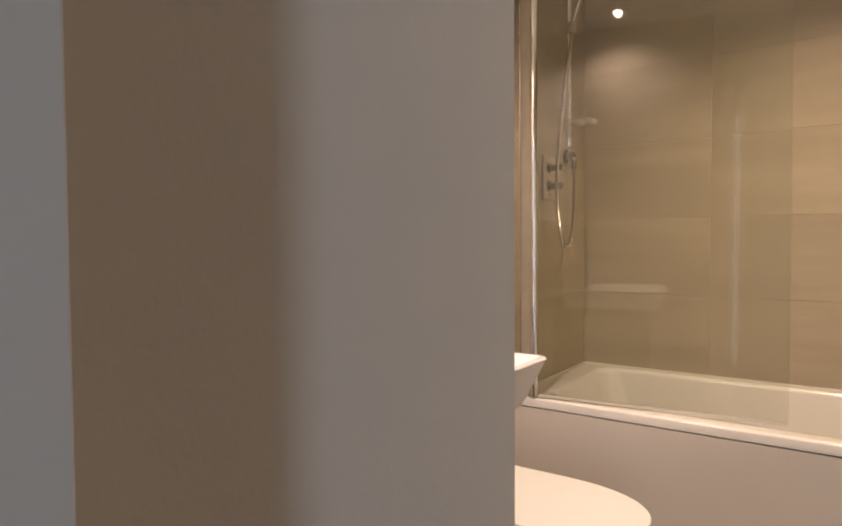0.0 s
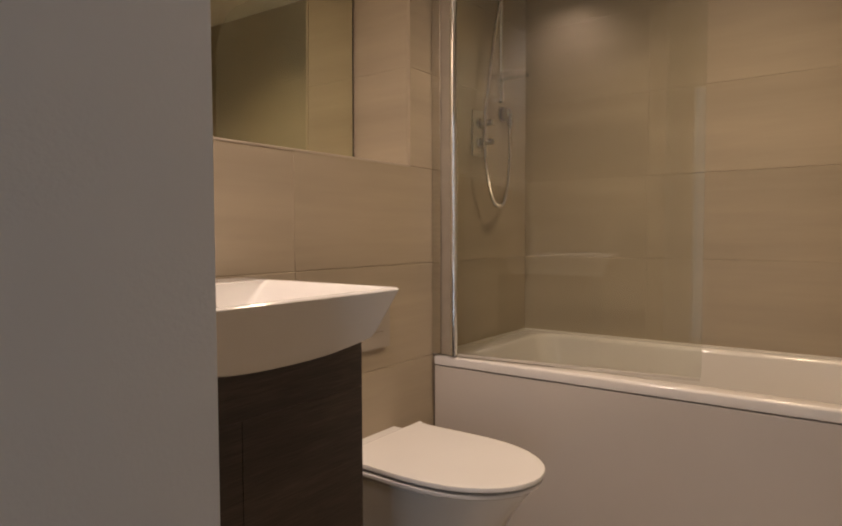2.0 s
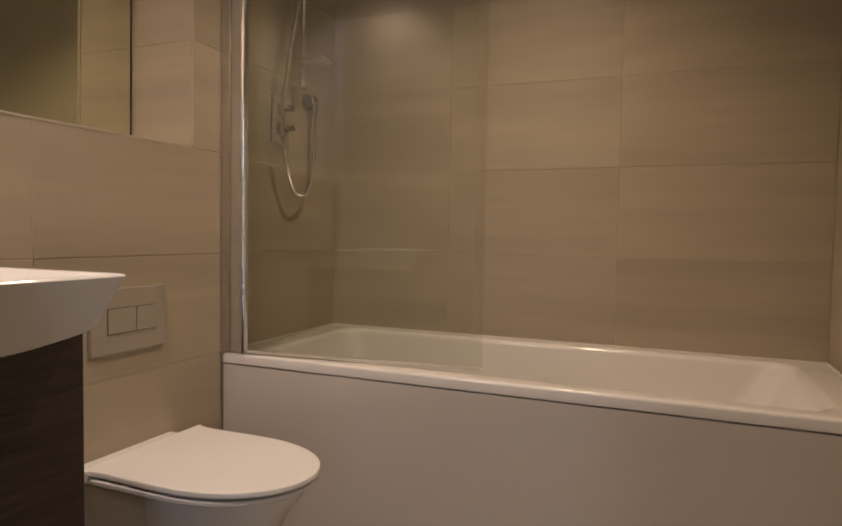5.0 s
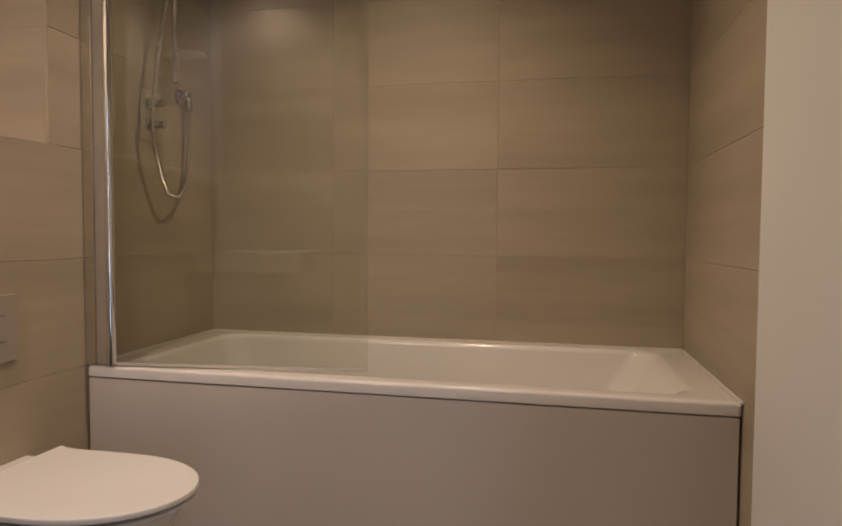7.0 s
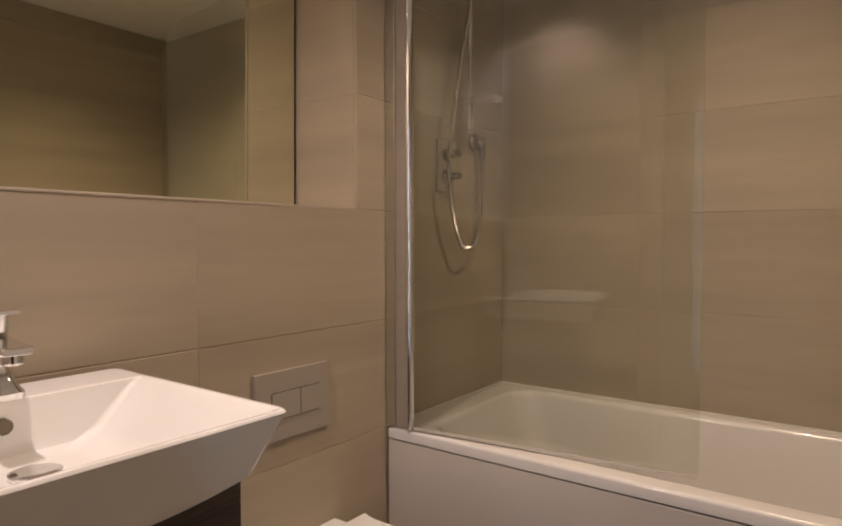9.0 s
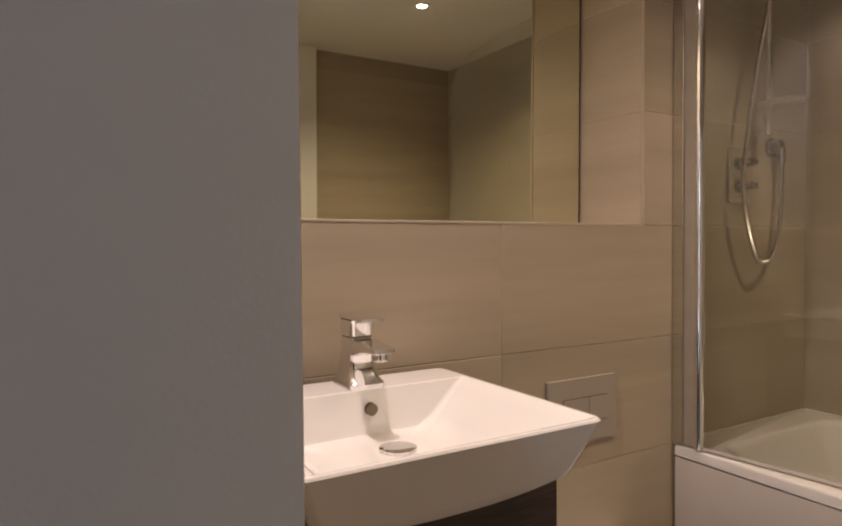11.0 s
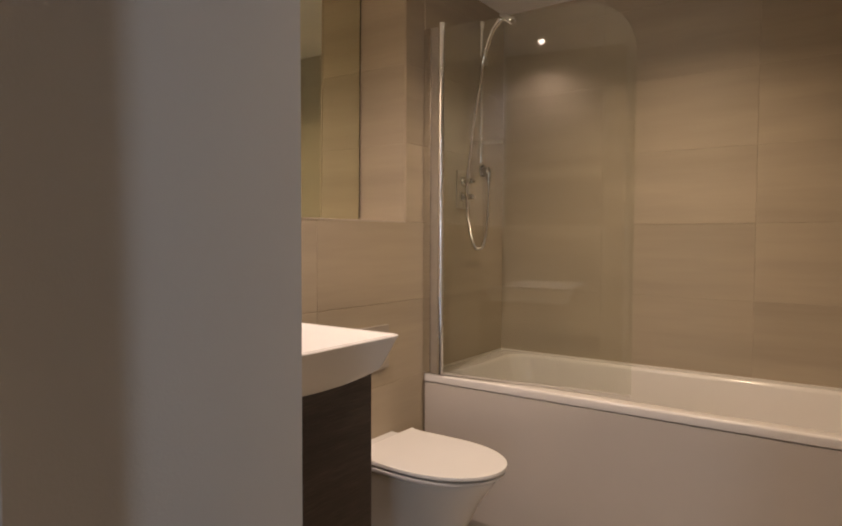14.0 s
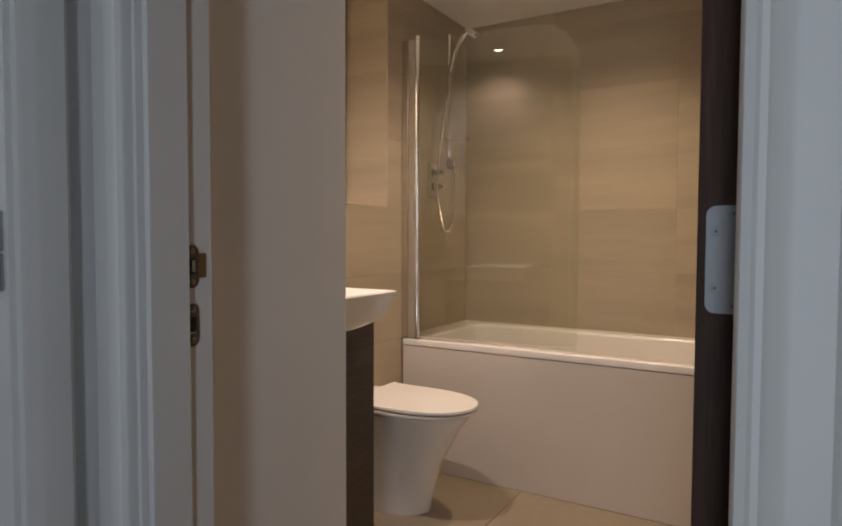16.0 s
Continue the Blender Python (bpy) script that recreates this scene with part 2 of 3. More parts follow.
# ---- large structure ----
GAP, PITCH = 0.0014, 0.302
XR, YB = 1.712, 0.0
TILE_END, XP = -0.89, 1.667
NICHE_Y, NICHE_X, NICHE_Z = -0.784, -0.230, 1.208
NOOK_Y, PASS_X = -1.973, 0.679
DOOR_Y, HALL_Y = -2.455, -2.575
JAMB_L, JAMB_R = 0.798, 1.509
HALL_END = -3.93

setting("floor", one(-0.4, 1.9, -2.60, 0.15, -0.12, -0.010), GROUT, "grout bed under the bathroom floor tiles", "floor")
setting("hall_floor", one(0.5, 2.7, HALL_END - 0.14, -2.603, -0.12, 0.0), material("oak_laminate", (0.33, 0.23, 0.14), 0.4, vary=0.2, scale=4, stretch=(8, 1, 1), grain=0.1), "light oak laminate hall floor", "floor")
setting("ceiling", one(-0.4, 1.9, -2.60, 0.15, CEIL, CEIL + 0.1), CEILING, "smooth white painted bathroom ceiling", "ceiling")
setting("hall_ceiling", one(0.5, 2.7, HALL_END - 0.14, -2.603, 2.35, 2.45), CEILING, "smooth white painted hall ceiling", "ceiling")
wall_back = setting("wall_back", one(-0.4, 1.9, 0.0014, 0.15, 0, CEIL), GROUT, "bathroom end wall clad in taupe porcelain tiles", "wall")
wall_left = setting("wall_left", boxes((-0.4, -0.0014, NOOK_Y, 0.002, 0, NICHE_Z - 0.006), (-0.4, -0.0014, NICHE_Y + 0.0014, 0.002, NICHE_Z - 0.004, CEIL),
                                       (-0.4, NICHE_X - 0.012, NOOK_Y, NICHE_Y + 0.004, NICHE_Z - 0.004, CEIL)), GROUT,
                    "long wall with taupe tiles and a recessed mirror niche", "wall")
wall_right = setting("wall_right", one(XR + 0.0014, 1.9, TILE_END + 0.002, 0.002, 0, CEIL), GROUT, "bath end wall clad in taupe porcelain tiles", "wall")
setting("wall_right_painted", one(XP, 1.9, -2.452, TILE_END, 0, CEIL, 0.003), PAINT, "plain white painted bathroom wall", "wall")
setting("wall_passage", one(-0.4, PASS_X, -2.46, NOOK_Y - 0.0012, 0, CEIL, 0.001), PAINT, "white painted wall beside the entrance", "wall")
# wall with the doorway, between hall and bathroom
setting("wall_doorway", boxes((0.5, JAMB_L - 0.032, HALL_Y, DOOR_Y - 0.006, 0, 2.35), (JAMB_R + 0.032, 2.7, HALL_Y, DOOR_Y, 0, 2.35),
                              (JAMB_L - 0.03, JAMB_R + 0.03, HALL_Y, DOOR_Y, 2.07, 2.35)), PAINT, "white painted wall with the bathroom doorway", "wall")
setting("wall_hall_left", boxes((0.5, 0.715, HALL_END - 0.14, -3.56, 0, 2.35), (0.5, 0.715, -3.56, HALL_Y - 0.002, 2.07, 2.35), (0.5, 0.715, -2.66, HALL_Y - 0.002, 0, 2.07)), PAINT,
        "white painted hall wall with a side doorway", "wall")
setting("wall_hall_right", one(2.55, 2.7, HALL_END + 0.002, HALL_Y - 0.002, 0, 2.35), PAINT, "white painted hall wall", "wall")
W1, W2 = (1.56, 1.84), (0.725, 1.01)
E0, E1 = HALL_END - 0.14, HALL_END
setting("wall_hall_end", boxes((0.717, W2[0], E0, E1, 0, 2.35), (W2[1], W1[0], E0, E1, 0, 2.35), (W1[1], 2.7, E0, E1, 0, 2.35),
                               (*W1, E0, E1, 0, 0.12), (*W1, E0, E1, 2.15, 2.35), (*W2, E0, E1, 0, 0.12), (*W2, E0, E1, 2.15, 2.35)), PAINT,
        "white painted hall end wall with two tall windows", "wall")


def hall_window(name, x0, x1):
    """A tall framed window in the hall's end wall."""
    win = tagged(new(name), "tall white framed hall window in daylight", "window", kind="structure")
    for fx in (x0, x1 - 0.032):
        part("window_frame", boxes((fx, fx + 0.032, E0 + 0.02, E0 + 0.10, 0.12, 2.15, 0.003)), GLOSS, win)
    for fz in (0.12, 2.10):
        part("window_frame", boxes((x0 + 0.032, x1 - 0.032, E0 + 0.02, E0 + 0.10, fz, fz + 0.05, 0.003)), GLOSS, win)
    part("pane", one(x0 + 0.032, x1 - 0.032, E0 + 0.055, E0 + 0.060, 0.17, 2.10), GLASS, win).visible_shadow = False


hall_window("window_1", *W1)
hall_window("window_2", *W2)
setting("backdrop", one(0.0, 3.2, E0 - 0.92, E0 - 0.90, -0.2, 2.8), DAYLIGHT, "pale overcast daylight outside the hall windows", "backdrop")

setting("tile_trim_strip", one(XR - 0.006, XR + 0.004, TILE_END + 0.0005, TILE_END + 0.007, 0.0, CEIL, 0.002), TRIM, "pale sealant strip where tiles meet the painted wall", "trim")


# ---- tiles ----
tile_meshes = {}


def tile_mesh(w, h, mat):
    key = (round(w, 4), round(h, 4), mat.name)
    if key not in tile_meshes:
        c = 0.0012
        bm = bmesh.new()
        back = [bm.verts.new((x * w / 2, 0.008, z * h / 2)) for x, z in ((-1, -1), (1, -1), (1, 1), (-1, 1))]
        mid = [bm.verts.new((x * w / 2, c, z * h / 2)) for x, z in ((-1, -1), (1, -1), (1, 1), (-1, 1))]
        front = [bm.verts.new((x * (w / 2 - c), 0, z * (h / 2 - c))) for x, z in ((-1, -1), (1, -1), (1, 1), (-1, 1))]
        bm.faces.new(front)
        for a, b in ((front, mid), (mid, back)):
            for i in range(4):
                bm.faces.new((a[i], b[i], b[(i + 1) % 4], a[(i + 1) % 4]))
        bmesh.ops.recalc_face_normals(bm, faces=bm.faces[:])
        bm.normal_update()
        tile_meshes[key] = to_mesh("tile", bm, mat, smooth=False)
    return tile_meshes[key]


def lay(parent, cols, rows, at, turn, mat=TILE, name="tile"):
    """Lays a tile into each field of columns by rows; at(u, v) gives its place."""
    for u0, u1 in cols:
        for v0, v1 in rows:
            ob = new(name, tile_mesh(u1 - u0 - GAP, v1 - v0 - GAP, mat))
            ob.matrix_world = Matrix.Translation(at((u0 + u1) / 2, (v0 + v1) / 2)) @ turn
            ob.matrix_world = ob.matrix_world @ pose(0, random.uniform(-0.0003, 0.0003), 0)
            ob.parent = parent


def spans(*edges):
    return list(zip(edges, edges[1:]))


ROWS_Z = spans(*[PITCH * i for i in range(8)], CEIL)
LOW = [r for r in ROWS_Z if r[1] < 1.3]
HIGH = [r for r in ROWS_Z if r[0] > 1.2]
lay(wall_back, spans(0.0, 0.493, 1.095, XR), ROWS_Z, lambda u, v: (u, 0.0, v), pose(0, 0, 0))
lay(wall_left, spans(NOOK_Y, -1.845, -1.262, -0.662, 0.0), LOW, lambda u, v: (0.0, u, v), pose(0, 0, 0, 0, 0, 90))
lay(wall_left, spans(NICHE_Y, -0.662, 0.0), HIGH, lambda u, v: (0.0, u, v), pose(0, 0, 0, 0, 0, 90))
lay(wall_left, spans(NICHE_X, -0.0095), HIGH, lambda u, v: (u, NICHE_Y, v), pose(0, 0, 0))
lay(bpy.data.objects["wall_passage"], spans(0.004, 0.06, PASS_X - 0.002), ROWS_Z, lambda u, v: (u, NOOK_Y + 0.0004, v), pose(0, 0, 0, 0, 0, 180))
lay(wall_right, spans(TILE_END + 0.006, 0.0), ROWS_Z, lambda u, v: (XR, u, v), pose(0, 0, 0, 0, 0, -90))
# niche sill
lay(wall_left, spans(NOOK_Y, -1.845, -1.262, NICHE_Y), [(NICHE_X, -0.0095)], lambda u, v: ((v), u, NICHE_Z - 0.0015), pose(0, 0, 0, 90, 0, 90) @ pose(0, 0, 0, 180, 0, 0))
setting("niche_edge_trim", one(-0.0095, 0.001, NOOK_Y + 0.002, NICHE_Y - 0.003, NICHE_Z - 0.003, NICHE_Z + 0.0025, 0.001), TRIM, "slim pale edge trim along the niche sill", "trim")
setting("niche_corner_trim", one(-0.0095, 0.0005, NICHE_Y - 0.001, NICHE_Y + 0.004, NICHE_Z + 0.005, CEIL, 0.001), TILE, "slim pale corner trim of the mirror niche", "trim")


# ---- door, frame, hall ----
def screw(r=0.0045):
    """A flat cross-head screw, facing -Y."""
    bm = tube([(0, 0.001, 0), (0, -0.0008, 0), (0, -0.0014, 0)], r, 14, [r, r, r * 0.7])
    return bm


def cross(r=0.0026):
    return boxes((-r, r, -0.0018, -0.0012, -0.0006, 0.0006), (-0.0006, 0.0006, -0.0018, -0.0012, -r, r))


setting("door_threshold", boxes((JAMB_L + 0.001, JAMB_R - 0.001, -2.612, -2.4505, -0.0098, 0.005, 0.003)), STEEL, "plain brushed metal threshold strip in the doorway", "threshold")
frame_thing = tagged(new("door_frame"), "white satin door frame with moulded architrave round the bathroom doorway", "door frame", kind="structure")
part("jamb", boxes((JAMB_L - 0.03, JAMB_L, HALL_Y - 0.004, DOOR_Y - 0.001, 0.0, 2.04, 0.002)), GLOSS, frame_thing)
part("jamb", boxes((JAMB_R, JAMB_R + 0.03, HALL_Y - 0.004, DOOR_Y - 0.001, 0.0, 2.04, 0.002)), GLOSS, frame_thing)
part("head_jamb", boxes((JAMB_L - 0.03, JAMB_R + 0.03, HALL_Y - 0.004, DOOR_Y - 0.001, 2.042, 2.068, 0.002)), GLOSS, frame_thing)
part("door_stop", boxes((JAMB_L + 0.001, JAMB_L + 0.013, -2.570, -2.506, 0.0, 2.04, 0.003)), GLOSS, frame_thing)
part("door_stop", boxes((JAMB_R - 0.005, JAMB_R - 0.001, -2.570, -2.506, 0.0, 2.04, 0.003)), GLOSS, frame_thing)


def architrave(x_in, side):
    """A moulded strip on the hall face, from its inner edge outwards."""
    prof = [(0, 0), (0, -0.010), (0.003, -0.014), (0.010, -0.015), (0.013, -0.012), (0.018, -0.012), (0.022, -0.016), (0.034, -0.018), (0.037, -0.0165), (0.062, -0.0165), (0.066, -0.013), (0.066, 0)]
    y = HALL_Y - 0.0045
    return loft([[(x_in + side * a, y + b, z) for a, b in prof] for z in (0.0, 2.10)])


part("architrave", architrave(JAMB_L - 0.006, -1), GLOSS, frame_thing)
part("architrave", architrave(JAMB_R - 0.003, 1), GLOSS, frame_thing)


def strike(z, tongue):
    """A strike plate with rounded ends, set in the rebate, facing +X."""
    yc, h, w = -2.494, 0.0315, 0.0118
    pts = []
    for c, a0 in ((h - w, 0), (-(h - w), 180)):
        for j in range(9):
            a = radians(a0 + 180 * j / 8)
            pts.append((w * math.cos(a), c + w * math.sin(a)))
    pl = part("strike_plate", loft([[(JAMB_L + x, yc + a, z + b) for a, b in pts] for x in (0.0003, 0.0022)]), BRONZE, frame_thing, "tarnished oval-ended strike plate")
    part("keep_hole", boxes((JAMB_L + 0.0022, JAMB_L + 0.0026, yc - 0.0065, yc + 0.0065, z - 0.0115, z + 0.0115)), DARK, pl)
    part("keep_tab", boxes((JAMB_L + 0.0027, JAMB_L + 0.0036, yc - 0.001, yc + 0.0045, z - 0.008, z + 0.009, 0.0004) if tongue else (JAMB_L + 0.0027, JAMB_L + 0.0036, yc - 0.006, yc + 0.005, z - 0.0125, z - 0.0095, 0.0004)), STEEL, pl)
    for s in (-1, 1):
        part("screw", turned(screw(0.0040), pose(JAMB_L + 0.003, yc, z + s * 0.0225, 0, 0, 90)), BRASS_SCREW, pl)
        part("screw_slot", turned(cross(0.0017), pose(JAMB_L + 0.0032, yc, z + s * 0.0225, 0, 0, 90)), SLOT, pl)
    if tongue:
        part("lip", boxes((JAMB_L - 0.004, JAMB_L + 0.0020, yc + w - 0.002, yc + w + 0.014, z - 0.017, z + 0.019, 0.001)), BRASS, pl, "bent brass-coloured lip")


strike(1.030, True)
strike(0.945, False)


def lever_handle(side, parent, y, z, x):
    """A flat mitred lever on a stepped round rose; side is the way its face looks along X."""
    rose = part("handle_rose", tube([(x, y, z), (x + side * 0.005, y, z), (x + side * 0.0075, y, z), (x + side * 0.008, y, z), (x + side * 0.010, y, z)], 0.026, 32, [0.026, 0.026, 0.0245, 0.015, 0.0145]), STEEL, parent)
    part("neck", tube([(x + side * 0.010, y, z), (x + side * 0.034, y, z)], 0.0085, 20), STEEL, rose)
    # bar: along Y from just past the neck, bowed and thinner towards its tip
    rings = []
    for dy, out, half, thick in ((0.006, 0.0365, 0.0056, 0.0030), (0.004, 0.0365, 0.0062, 0.0040), (-0.010, 0.0360, 0.0064, 0.0044), (-0.045, 0.0340, 0.0062, 0.0040), (-0.085, 0.0300, 0.0060, 0.0036), (-0.112, 0.0250, 0.0058, 0.0032), (-0.114, 0.0245, 0.0050, 0.0024)):
        rings.append([(x + side * (out + a), y + dy, z + b) for a, b, _ in rounded(-thick, thick, -half, half, 0, min(thick, half) * 0.6, 3)])
    part("lever", loft(rings), NICKEL, rose, "flat satin nickel lever")


door = tagged(new("door_1"), "open dark walnut veneer bathroom door with steel lever", "door", kind="structure")
DX0, DX1, DY1 = 1.464, 1.504, -1.765
part("leaf", boxes((DX0, DX1, DOOR_Y + 0.003, DY1, 0.008, 2.035, 0.0015)), WALNUT, door)
lever_handle(-1, door, DY1 - 0.062, 1.030, DX0)
lever_handle(1, door, DY1 - 0.062, 1.030, DX1)
LY = DY1 - 0.062
turn = part("lock_rose", tube([(DX0, LY, 0.945), (DX0 - 0.005, LY, 0.945), (DX0 - 0.0075, LY, 0.945), (DX0 - 0.008, LY, 0.945)], 0.026, 32, [0.026, 0.026, 0.0245, 0.014]), STEEL, door)
part("thumb_turn", joined(tube([(DX0 - 0.007, LY, 0.945), (DX0 - 0.014, LY, 0.945)], 0.0125, 24), tube([(DX0 - 0.014, LY, 0.945), (DX0 - 0.022, LY, 0.945)], 0.011, 24, [0.0115, 0.0100]),
                          boxes((DX0 - 0.030, DX0 - 0.015, LY - 0.0035, LY + 0.0035, 0.934, 0.956, 0.002))), STEEL, turn)
part("lock_rose", tube([(DX1, LY, 0.945), (DX1 + 0.005, LY, 0.945), (DX1 + 0.0075, LY, 0.945)], 0.026, 32, [0.026, 0.026, 0.0245]), STEEL, door)


def hinge(z, parent):
    """Rounded hinge leaf on the door's edge, with five screws and a knuckle."""
    y, w, h, r = DOOR_Y + 0.0015, 0.032, 0.0505, 0.009
    pts = [(DX1 - 0.0005, -h), (DX1 - 0.0005, h)]
    for cx, cz, a0 in ((DX1 - w + r, h - r, 90), (DX1 - w + r, -h + r, 180)):
        for j in range(7):
            a = radians(a0 + 90 * j / 6)
            pts.append((cx + r * math.cos(a), cz + r * math.sin(a)))
    leaf = part("hinge_leaf", loft([[(a, yy, z + b) for a, b in pts] for yy in (y + 0.0016, y - 0.0008)]), ZINC, parent, "grey zinc hinge leaf with rounded corners")
    for sx, sz in ((-0.0085, 0.043), (-0.0235, 0.0265), (-0.0085, -0.043), (-0.0235, -0.0265), (-0.0065, 0.0)):
        part("screw", joined(turned(screw(0.0050 if sz else 0.0024), pose(DX1 + sx, y - 0.0006, z + sz))), ZINC, leaf)
        part("screw_slot", turned(cross(0.0018 if sz else 0.0009), pose(DX1 + sx, y - 0.0006, z + sz)), SLOT, leaf)
    part("hinge_knuckle", tube([(DX1 + 0.006, DOOR_Y + 0.008, z - h), (DX1 + 0.006, DOOR_Y + 0.008, z + h)], 0.0055, 12), ZINC, parent)


for hz in (1.0535, 0.22, 1.80):
    hinge(hz, door)
# the leaf stands a touch past square
door.matrix_world = Matrix.Translation((DX1, DOOR_Y, 0)) @ pose(0, 0, 0, 0, 0, -0.5) @ Matrix.Translation((-DX1, -DOOR_Y, 0))

# side doorway in the hall
side = tagged(new("door_2"), "closed white panel door in the hall", "door", kind="structure")
part("leaf", boxes((0.66, 0.70, -3.53, -2.723, 0.008, 2.035, 0.002)), GLOSS, side)
kn = part("hinge_knuckle", boxes((0.7005, 0.712, -2.724, -2.700, 1.005, 1.052, 0.003), (0.7005, 0.712, -2.724, -2.700, 1.054, 1.105, 0.003)), STEEL, side, "dull steel hinge")
sf = tagged(new("side_door_frame"), "white satin door frame of the side door in the hall", "door frame", kind="structure")
part("jamb", boxes((0.60, 0.719, -2.700, -2.662, 0.0, 2.04, 0.002)), GLOSS, sf)
part("jamb", boxes((0.60, 0.719, -3.555, -3.533, 0.0, 2.04, 0.002)), GLOSS, sf)
part("head_jamb", boxes((0.60, 0.719, -3.555, -2.662, 2.042, 2.068, 0.002)), GLOSS, sf)
prof = [(0, 0), (0.012, 0), (0.015, 0.006), (0.016, 0.018), (0.020, 0.024), (0.020, 0.055), (0.014, 0.062), (0, 0.062)]
part("architrave", loft([[(0.7195 + a, -2.692 + b, z) for a, b in prof] for z in (0.0, 2.10)]), GLOSS, sf)


# ---- bath ----
BW, RIM = 0.668, 0.604
bath = thing("bath", "white acrylic bath with plain front panel along tiled walls", "bath")


def bath_shell():
    e = 0.002
    out = lambda z, d=0.0: rounded(e, XR - e, -BW - d, -e, z, 0.012)
    inn = lambda g, gl, gr, z, r: rounded(gl, XR - gr, -BW + g, -g * 0.75, z, r)
    rings = [out(RIM - 0.032, -0.004), out(RIM - 0.030), out(RIM - 0.008), rounded(e + 0.004, XR - e - 0.004, -BW + 0.004, -e - 0.004, RIM - 0.002, 0.012),
             rounded(e + 0.010, XR - e - 0.010, -BW + 0.010, -e - 0.010, RIM, 0.012),
             inn(0.052, 0.085, 0.085, RIM, 0.07), inn(0.062, 0.095, 0.097, RIM - 0.004, 0.075), inn(0.072, 0.105, 0.112, RIM - 0.016, 0.08),
             inn(0.095, 0.15, 0.20, RIM - 0.16, 0.09), inn(0.115, 0.20, 0.30, RIM - 0.34, 0.10), inn(0.16, 0.26, 0.38, RIM - 0.395, 0.10), inn(0.22, 0.35, 0.5, RIM - 0.405, 0.06)]
    bm = loft(rings, cap=False)
    bm.faces.new([v for v in bm.verts][-28:])
    bmesh.ops.recalc_face_normals(bm, faces=bm.faces[:])
    return bm


part("tub", bath_shell(), ACRYLIC, bath)
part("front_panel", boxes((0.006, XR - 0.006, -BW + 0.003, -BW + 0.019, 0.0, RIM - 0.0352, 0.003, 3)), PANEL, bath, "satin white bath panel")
part("bath_waste", tube([(0.62, -0.334, RIM - 0.4045), (0.62, -0.334, RIM - 0.398)], 0.032, 20), CHROME, bath)
seal = thing("bath_sealant", "thin white sealant bead between bath and tiles", "sealant")
part("bead", boxes((0.003, XR - 0.003, -0.0065, -0.0005, RIM - 0.003, RIM + 0.005, 0.0015), (0.0005, 0.0065, -BW + 0.004, -0.006, RIM - 0.003, RIM + 0.005, 0.0015),
                   (XR - 0.0065, XR - 0.0005, -BW - 0.004, -0.006, RIM - 0.003, RIM + 0.005, 0.0015)), SILICONE, seal)

# ---- shower screen ----
screen = thing("shower_screen", "clear glass bath screen with rounded corner on chrome pole", "shower screen")
PX, PY = 0.079, -0.662
ANG = 6.7
SZ0, SZ1 = RIM + 0.004, 1.968


def pane():
    w, r = 0.728, 0.19
    pts = [(0.012, SZ0 + 0.008), (w, SZ0 + 0.008)]
    for j in range(13):
        a = radians(90 * j / 12)
        pts.append((w - r + r * math.cos(a), SZ1 - 0.006 - r + r * math.sin(a)))
    pts.append((0.012, SZ1 - 0.006))
    return turned(loft([[(a, y, b) for a, b in pts] for y in (-0.003, 0.003)]), pose(PX, PY, 0, 0, 0, ANG))


part("glass", pane(), GLASS, screen, "clear toughened glass")
part("pole", tube([(PX, PY, SZ0), (PX, PY, SZ1 + 0.004)], 0.0125, 20), CHROME, screen)
part("pole_cap", tube([(PX, PY, SZ1 + 0.004), (PX, PY, SZ1 + 0.012)], 0.013, 20), CHROME, screen)
SATIN = material("bright_channel_metal", (0.72, 0.70, 0.67), 0.16, metal=1.0, vary=0.04, scale=20, stretch=(1, 1, 6))
part("wall_channel", boxes((0.0005, 0.034, PY - 0.008, PY + 0.008, SZ0, SZ1, 0.002)), SATIN, screen, "satin metal wall channel")
part("pole_seal", boxes((0.0345, 0.0665, PY - 0.003, PY + 0.003, SZ0, SZ1, 0.001)), SEAL, screen)
part("bottom_seal", turned(boxes((0.016, 0.726, -0.0045, 0.0045, SZ0, SZ0 + 0.0078, 0.001)), pose(PX, PY, 0, 0, 0, ANG)), material("clear_vinyl_seal", (0.62, 0.58, 0.52), 0.3, vary=0.04, scale=20), screen, "pale vinyl drip seal")

# ---- shower ----
SY, VZ = -0.382, 1.36
mixer = thing("shower_mixer", "chrome thermostatic shower valve on tiled wall", "shower mixer")
part("wall_plate", boxes((0.0005, 0.007, SY - 0.042, SY + 0.062, VZ - 0.082, VZ + 0.078, 0.0012)), PLATE, mixer)
for dz in (0.034, -0.034):
    knob = part("knob", tube([(0.007, SY, VZ + dz), (0.013, SY, VZ + dz), (0.014, SY, VZ + dz), (0.060, SY, VZ + dz), (0.063, SY, VZ + dz)], 0.011, 24, [0.020, 0.019, 0.0115, 0.0115, 0.0095]), DULL_CHROME, mixer)
    part("lever", tube([(0.050, SY + 0.030, VZ + dz), (0.050, SY + 0.028, VZ + dz), (0.050, SY - 0.034, VZ + dz), (0.050, SY - 0.036, VZ + dz)], 0.005, 14, [0.0035, 0.0050, 0.0050, 0.0035]), CHROME, knob)

